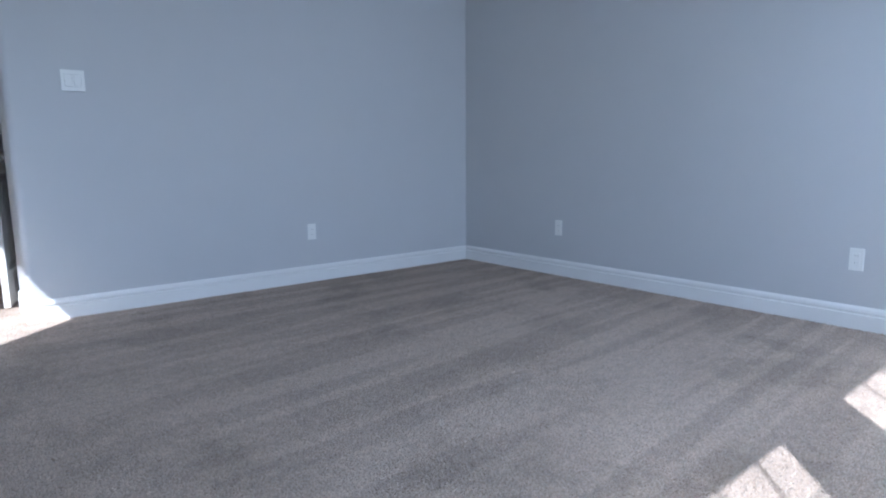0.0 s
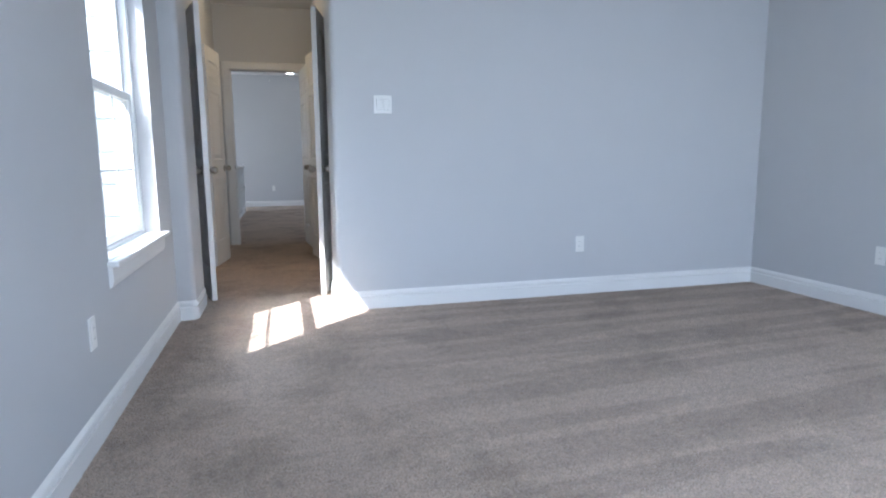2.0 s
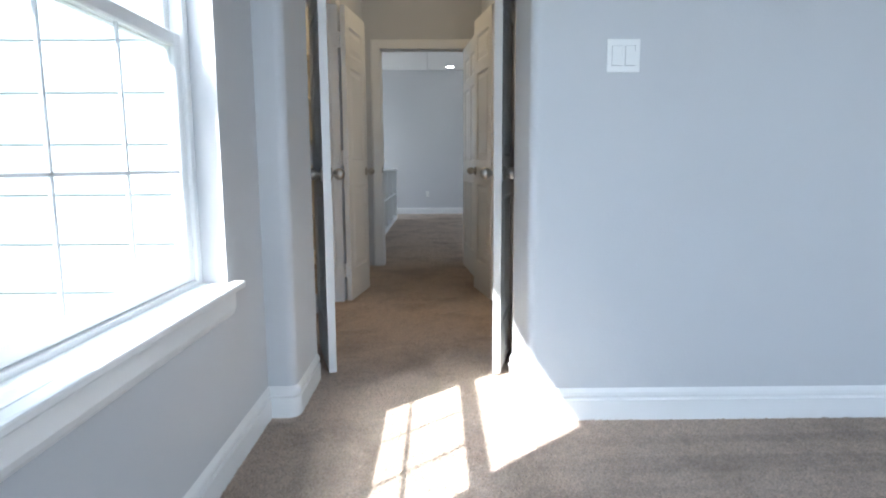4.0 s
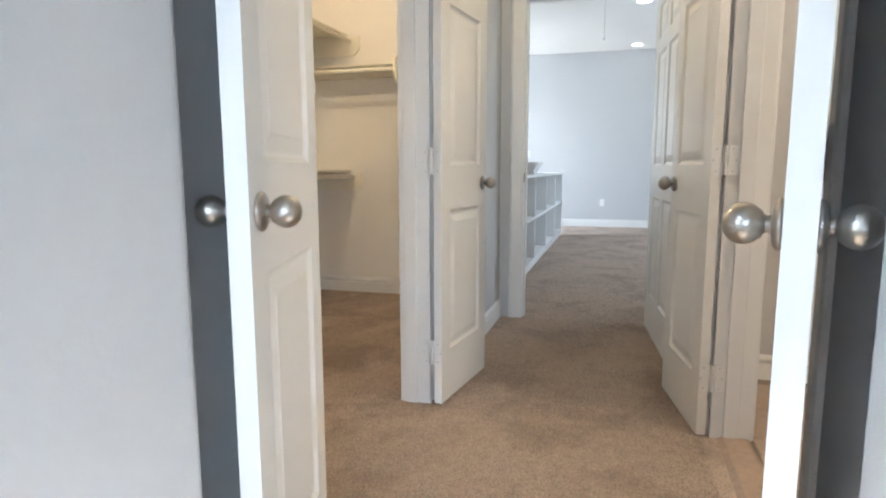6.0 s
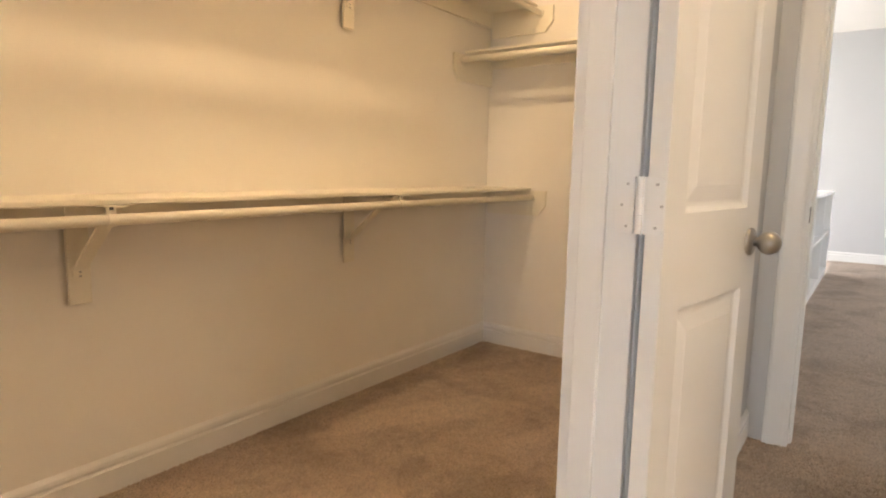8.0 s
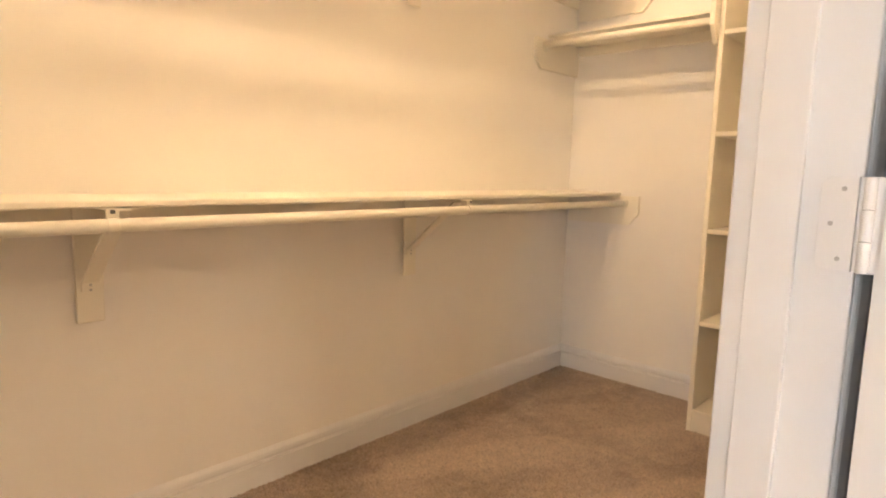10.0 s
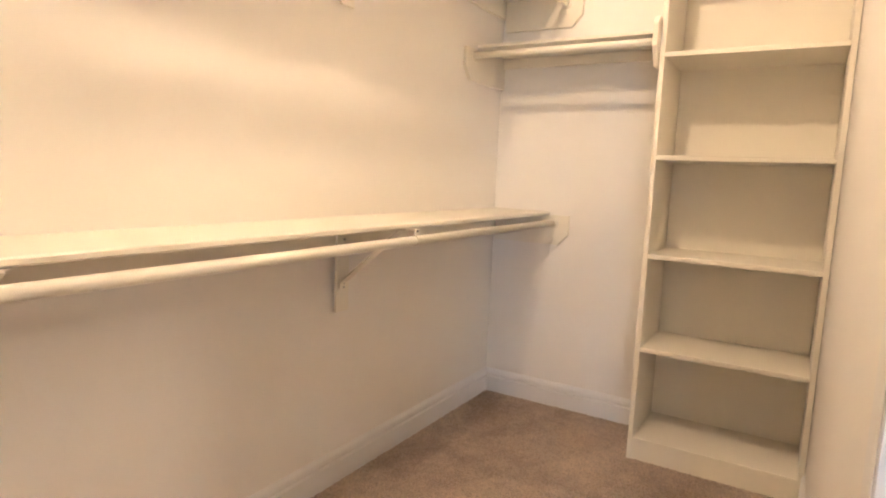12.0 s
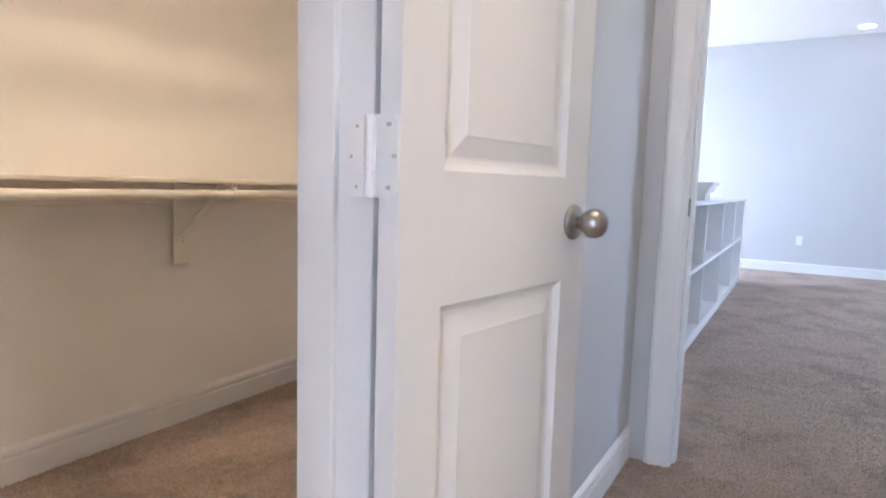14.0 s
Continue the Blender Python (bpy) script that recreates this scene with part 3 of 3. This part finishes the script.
def shelf_bracket(name, m, label, group, hook=0.0):
    """Flat wooden leg on the wall with a metal strut, under a shelf; y from the wall outwards, z up from the shelf's underside (0) down."""
    top = empty(name, m, label, "shelf bracket", group)
    part("leg", box(-0.033, 0, -0.315, 0.033, 0.010, -0.002, 0.0025), M_SHELF, top)
    bm = bmesh.new()
    prism(bm, [(0.010, -0.008), (0.283, -0.008), (0.283, -0.002), (0.010, -0.002)], "x", -0.018, 0.018)
    prism(bm, [(0.010, -0.232), (0.010, -0.2), (0.014, -0.204), (0.248, -0.009), (0.258, -0.009), (0.016, -0.21), (0.0135, -0.232)], "x", -0.02, 0.02)
    part("strut", bm, M_SHELF, top)
    bm = bmesh.new()
    add_box(bm, hook - 0.013, 0.25, -0.0035, hook + 0.013, 0.3105, -0.0005)
    add_box(bm, hook - 0.013, 0.3108, -0.036, hook + 0.013, 0.3145, -0.0005, 0.001)
    lathe(bm, [(0.0168, hook - 0.012), (0.0168, hook + 0.012)], 24, "x", (0, 0.311, -0.037))
    clip = part("rod_hook", bm, M_SHELF, top, "cream metal clip that holds the rod")
    part("shaded_slot", box(hook - 0.005, 0.3143, -0.011, hook + 0.005, 0.3152, -0.003), M_SLOT, clip)
    for z in (-0.06, -0.215, -0.228):
        part("screw", lathe(bmesh.new(), [(0.0035, 0.009), (0.0035, 0.0165)], 10, "y", (0, 0, z)), M_SCREW, top)
    return top


def end_plate(name, m, label):
    """Support board with clipped lower corners; x along the wall, y out."""
    top = empty(name, m, label, "shelf support", "closet shelf supports")
    bm = bmesh.new()
    prism(bm, [(0.0, 0.0), (0.388, 0.0), (0.388, -0.088), (0.34, -0.143), (0.0, -0.143)], "y", 0.0, 0.018)
    part("board", bm, M_SHELF, top)
    part("rod_socket", lathe(bmesh.new(), [(0.024, 0.016), (0.024, 0.026), (0.0155, 0.028)], 20, "y", (0.311, 0, -0.037)), M_SHELF, top)
    return top


def long_shelf(zt, name, label):
    top = empty(name, pose(0, 0, 0), label, "closet shelf")
    part("board", box(WX + 0.001, 0.50, zt - 0.016, WX + 0.305, 4.089, zt, 0.003), M_SHELF, top)
    part("cleat", box(WX + 0.001, 0.50, zt - 0.1, WX + 0.019, 4.07, zt - 0.0165, 0.002), M_SHELF, top)
    rod = bmesh.new()
    lathe(rod, [(0.0148, 0.51), (0.0148, 4.075)], 24, "y", (WX + 0.330, 0, zt - 0.053))
    tagged(part("hanging_rod", rod, M_SHELF, smooth=True), "long cream painted hanging rod under the closet shelf", "hanging rod", "closet rods")


long_shelf(0.976, "wall_shelf", "long cream painted closet shelf at waist height")
long_shelf(2.0, "wall_shelf", "long cream painted closet shelf above head height")
for y, hk in ((1.748, 0.038), (2.884, 0.0)):
    for z in (0.960, 1.984):
        shelf_bracket("shelf_bracket", pose(WX + 0.019, y, z, 0, 0, -90), "cream painted shelf bracket with a rod hook on the wall", "closet brackets", hk)
for z in (0.959, 1.983):
    end_plate("shelf_support", pose(WX + 0.019, 4.089, z, 0, 0, 0) @ Matrix.Diagonal((1, -1, 1, 1)), "cream shelf support board with a clipped corner on the end wall")
    end_plate("shelf_support", pose(WX + 0.019, 0.489, z), "cream shelf support board with a clipped corner on the near wall")

TX0, TX1, TY = -1.85, -1.2235, 3.74
ZS = 1.725
es = empty("wall_shelf", pose(0, 0, 0), "short cream painted closet shelf beside the shelf tower", "closet shelf")
part("board", box(WX + 0.02, TY + 0.05, ZS - 0.013, TX0 - 0.02, 4.088, ZS, 0.002), M_SHELF, es)
part("cleat", box(WX + 0.02, 4.07, ZS - 0.06, TX0 - 0.02, 4.089, ZS - 0.0135, 0.002), M_SHELF, es)
rod = bmesh.new()
lathe(rod, [(0.0152, WX + 0.015), (0.0152, TX0 - 0.015)], 24, "x", (0, TY + 0.024, ZS - 0.050))
tagged(part("hanging_rod", rod, M_SHELF, smooth=True), "short cream painted hanging rod beside the shelf tower", "hanging rod", "closet rods")
end_plate("shelf_support", Matrix(((0, 1, 0, WX + 0.001), (-1, 0, 0, 4.088), (0, 0, 1, ZS - 0.019), (0, 0, 0, 1))), "cream shelf support board with a clipped corner on the long wall")
sp = empty("shelf_support", pose(TX0 - 0.019, 4.07, ZS + 0.03), "cream shelf support board with a clipped corner on the tower's side", "shelf support", "closet shelf supports")
bm = bmesh.new()
prism(bm, [(0, 0), (-0.36, 0), (-0.385, -0.03), (-0.385, -0.11), (-0.335, -0.175), (0, -0.175)], "x", 0, 0.018)
part("board", bm, M_SHELF, sp)

tower = empty("shelf_tower", pose((TX0 + TX1) / 2, 3.915, 0), "tall cream painted open shelf tower in the closet corner", "shelving")
ox, oy = (TX0 + TX1) / 2, 3.915


def tower_part(name, x0, y0, z0, x1, y1, z1, bev=0.002):
    return part(name, box(x0 - ox, y0 - oy, z0, x1 - ox, y1 - oy, z1, bev), M_SHELF, tower)


tower_part("side_panel", TX0, TY, 0.0, TX0 + 0.019, 4.088, 2.03)
tower_part("side_panel", TX1 - 0.019, TY, 0.0, TX1, 4.088, 2.03)
tower_part("back_panel", TX0 + 0.0195, 4.08, 0.09, TX1 - 0.0195, 4.0885, 2.01)
tower_part("kick_board", TX0 + 0.0195, TY + 0.003, 0.0, TX1 - 0.0195, TY + 0.022, 0.078)
for z in (0.094, 0.474, 0.855, 1.242, 1.63, 2.029):
    tower_part("shelf", TX0 + 0.0195, TY + 0.002, z - 0.018, TX1 - 0.0195, 4.0795, z)

DOME = [(max(0.15 * math.cos(radians(a)), 0.001), -0.028 - 0.09 * math.sin(radians(a))) for a in range(0, 91, 10)]


def dome_lamp(name, x, y, label, watts, color, soft):
    """A flush ceiling light: metal base, frosted dome, and the lamp's light under it."""
    top = empty("ceiling_light", pose(x, y, H), label, "ceiling light")
    part("base_plate", lathe(bmesh.new(), [(0.17, -0.001), (0.17, -0.02), (0.15, -0.028)], 32), M_NICKEL, top, smooth=True)
    part("glass_shade", lathe(bmesh.new(), DOME, 32), M_BULB, top, smooth=True)
    d = bpy.data.lights.new(name, 'POINT')
    d.energy, d.color, d.shadow_soft_size = watts, color, soft
    new(name, d).location = (x, y, H - 0.17)


LAMP_WARM = (1.0, 0.715, 0.43)
dome_lamp("closet_lamp", -2.05, 2.32, "warm glowing frosted glass ceiling light of the closet", 5.5, LAMP_WARM, 0.035)
# unseen fixture, added for the warm light on the hall's upper walls
dome_lamp("unseen_hall_lamp", -0.55, 2.3, "warm glowing frosted glass ceiling light of the hall, out of view", 2.6, (1.0, 0.75, 0.42), 0.15)
# added fixture out of view, spills light onto the hall doors and bathroom wall
dome_lamp("added_bath_lamp", 1.3, 1.5, "warm glowing frosted glass ceiling light added in the bathroom, out of view", 11.0, (1.0, 0.77, 0.54), 0.15)

# ---- far room things ----
BX1, BX0, BY0, BY1, BZ = -1.15, -1.52, 4.78, 8.74, 0.92
case = empty("bookcase", pose(-1.335, 6.3, 0), "low long white open cube bookcase with two rows", "bookcase")


def case_part(name, x0, y0, z0, x1, y1, z1, lab=""):
    return part(name, box(x0 + 1.335, y0 - 6.3, z0, x1 + 1.335, y1 - 6.3, z1, 0.003), M_TRIM, case, lab)


n = 4
step = (BY1 - BY0) / n
for i in range(n + 1):
    y = BY0 + i * step
    case_part("divider", BX0 + 0.013, y - 0.012, 0.08, BX1, y + 0.012, BZ - 0.025)
case_part("back_panel", BX0, BY0 - 0.012, 0.08, BX0 + 0.0125, BY1 + 0.012, BZ - 0.025)
case_part("top_board", BX0 - 0.01, BY0 - 0.03, BZ - 0.0245, BX1 + 0.012, BY1 + 0.03, BZ)
case_part("plinth", BX0, BY0 - 0.012, 0.0, BX1 - 0.005, BY1 + 0.012, 0.055)
case_part("bottom_board", BX0 + 0.013, BY0 - 0.012, 0.0555, BX1, BY1 + 0.012, 0.0795)
for i in range(n):
    y = BY0 + i * step
    case_part("shelf", BX0 + 0.013, y + 0.0125, 0.475, BX1 - 0.002, y + step - 0.0125, 0.499)
cap = empty("post_cap", pose(-1.34, 6.18, BZ), "white flared moulded cap standing on the bookcase", "post cap")
bm = bmesh.new()
for i, (r, z) in enumerate(((0.13, 0.0), (0.13, 0.045), (0.145, 0.055), (0.165, 0.10), (0.185, 0.108), (0.185, 0.128))):
    if i:
        prism(bm, [(-pr, pz), (pr, pz), (r, z), (-r, z)], "y", -r * 1.0, r * 1.0)
    pr, pz = r, z
part("moulding", bm, M_TRIM, cap)


def can_light(x, y, z):
    top = empty("recessed_light", pose(x, y, z), "round white recessed ceiling light, switched on", "ceiling light", "recessed lights")
    part("trim_ring", lathe(bmesh.new(), [(0.095, 0.0), (0.095, -0.006), (0.075, -0.010), (0.07, -0.004)], 32), M_TRIM, top, smooth=True)
    part("lens", lathe(bmesh.new(), [(0.001, -0.0105), (0.073, -0.0115), (0.073, -0.0125), (0.001, -0.013)], 32), M_CAN, top)
    d = bpy.data.lights.new("can_lamp", 'SPOT')
    d.energy, d.color, d.spot_size, d.spot_blend, d.shadow_soft_size = 1.0, (1.0, 0.9, 0.78), radians(75), 0.6, 0.07
    o = new("can_lamp", d)
    o.location = (x, y, z - 0.03)


can_light(-0.151, 9.68, 2.86)
can_light(-0.151, 7.14, 2.86)
cord = empty("pull_cord", pose(-0.538, 5.86, 2.86), "thin white pull cord hanging from the ceiling", "pull cord")
part("eyelet", lathe(bmesh.new(), [(0.012, 0.0), (0.012, -0.004), (0.004, -0.008)], 14), M_TRIM, cord)
part("cord", lathe(bmesh.new(), [(0.002, -0.006), (0.002, -0.64)], 8), M_SCREW, cord)
part("bell", lathe(bmesh.new(), [(0.003, -0.635), (0.010, -0.65), (0.012, -0.664), (0.002, -0.668)], 14), M_TRIM, cord, "small white bell pull", True)

# ---- bathroom tile floor ----
tagged(part("floor_bath_grout", box(0.138, 0.49, 0.0, 2.6, 2.75, 0.004), M_GROUT), "brown grout bed of the bathroom floor", "floor", kind="structure")
tf = empty("floor_tiles", pose(0, 0, 0), "beige ceramic bathroom floor tiles", "floor tile")
tf["kind"] = "structure"
tile = None
for i in range(8):
    for j in range(8):
        x, y = 0.143 + i * 0.308, 0.493 + j * 0.308
        if x + 0.304 > 2.6 or y + 0.304 > 2.76:
            continue
        if tile is None:
            tile = finish("tile", box(0, 0, 0, 0.303, 0.303, 0.008, 0.002), M_TILE)
        o = new("tile", tile)
        o.parent = tf
        o.location = (x, y, 0.004)
strip = bmesh.new()
prism(strip, [(0.02, 0.0), (0.04, 0.012), (0.12, 0.012), (0.1374, 0.0)], "y", 0.976, 2.019)
tagged(part("threshold", strip, M_TILE), "beige stone threshold between carpet and bathroom tile", "threshold", kind="structure")
sk = empty("strike_plate", pose(-0.945, 3.618, 0.926), "dark metal strike plate on the white jamb", "strike plate")
part("plate", box(0.0, -0.014, -0.03, 0.0018, 0.014, 0.03, 0.0006), M_BRONZE, sk)
part("shaded_hole", box(0.0012, -0.006, -0.012, 0.0022, 0.006, 0.012), M_SLOT, sk)

# ---- door stops ----


def door_stop(m, length):
    """A spring stop on a baseboard: flange, coil and rubber tip along x."""
    top = empty("door_stop", m, "white spring door stop on the baseboard", "door stop", "door stops")
    part("flange", lathe(bmesh.new(), [(0.011, 0.0), (0.011, 0.004), (0.006, 0.008)], 16, "x"), M_TRIM, top)
    bm = bmesh.new()
    turns, seg, tube = 12, 14, 6
    rings = []
    for i in range(turns * seg + 1):
        a = 2 * math.pi * i / seg
        c = Vector((0.008 + (length - 0.02) * i / (turns * seg), 0.0055 * math.cos(a), 0.0055 * math.sin(a)))
        out = Vector((0, math.cos(a), math.sin(a)))
        rings.append([bm.verts.new(c + 0.0016 * (out * math.cos(q) + Vector((1, 0, 0)) * math.sin(q))) for q in (2 * math.pi * k / tube for k in range(tube))])
    for r, s in zip(rings, rings[1:]):
        for k in range(tube):
            bm.faces.new((r[k], r[(k + 1) % tube], s[(k + 1) % tube], s[k]))
    part("spring", bm, M_NICKEL, top, "coiled metal spring", True)
    part("rubber_tip", lathe(bmesh.new(), [(0.007, length - 0.014), (0.008, length - 0.004), (0.005, length)], 16, "x"), M_PLATE, top, "white rubber tip", True)
    return top


door_stop(pose(XL + 0.013, 0.60, 0.05), 0.085)
door_stop(pose(XR - 0.013, 0.50, 0.05, 0, 0, 180), 0.09)

# ---- carpet pile ----


def pile(name, rects, step, seed, tall=1.0):
    """Short leaning tufts over rectangles of the floor, one island each."""
    rng = np.random.default_rng(seed)
    pts = []
    for x0, y0, x1, y1 in rects:
        gx, gy = np.meshgrid(np.arange(x0, x1, step), np.arange(y0, y1, step))
        p = np.stack([gx.ravel(), gy.ravel()], 1)
        pts.append(p + rng.uniform(-0.5, 0.5, p.shape) * step)
    p = np.concatenate(pts)
    k = len(p)
    a = rng.uniform(0, 2 * np.pi, k)
    r = rng.uniform(0.5, 0.75, k) * step
    h = rng.uniform(0.0045, 0.0085, k) * tall
    lean = rng.normal(0, 0.003, (k, 2))
    v = np.zeros((k, 4, 3), np.float32)
    for i in range(3):
        v[:, i, 0] = p[:, 0] + r * np.cos(a + i * 2.094)
        v[:, i, 1] = p[:, 1] + r * np.sin(a + i * 2.094)
    v[:, 3, :2] = p + lean
    v[:, 3, 2] = h
    base = np.arange(k)[:, None] * 4
    f = np.concatenate([base + np.array([[0, 1, 3]]), base + np.array([[1, 2, 3]]), base + np.array([[2, 0, 3]])], 1).reshape(-1)
    me = bpy.data.meshes.new(name)
    me.vertices.add(k * 4)
    me.vertices.foreach_set("co", v.reshape(-1))
    me.loops.add(len(f))
    me.loops.foreach_set("vertex_index", f.astype(np.int32))
    me.polygons.add(k * 3)
    me.polygons.foreach_set("loop_start", np.arange(0, len(f), 3, dtype=np.int32))
    me.polygons.foreach_set("loop_total", np.full(k * 3, 3, dtype=np.int32))
    me.update(calc_edges=True)
    me.materials.append(M_CARPET)
    me.polygons.foreach_set("use_smooth", np.ones(k * 3, dtype=bool))
    return tagged(new(name, me), "beige cut-pile carpet tufts on the floor", "carpet", kind="stuff")


pile("carpet_pile", [(-1.065, -3.6, 3.135, 0.0), (-0.96, 0.0, -0.105, 0.49), (-1.09, 0.49, -0.03, 3.6), (-2.68, 0.7, -1.24, 4.08), (-1.24, 0.99, -1.09, 2.03)], 0.0095, 3)
pile("carpet_pile", [(-0.94, 3.6, -0.19, 3.74), (-1.14, 3.74, 1.5, 10.08)], 0.0115, 4, 0.7)
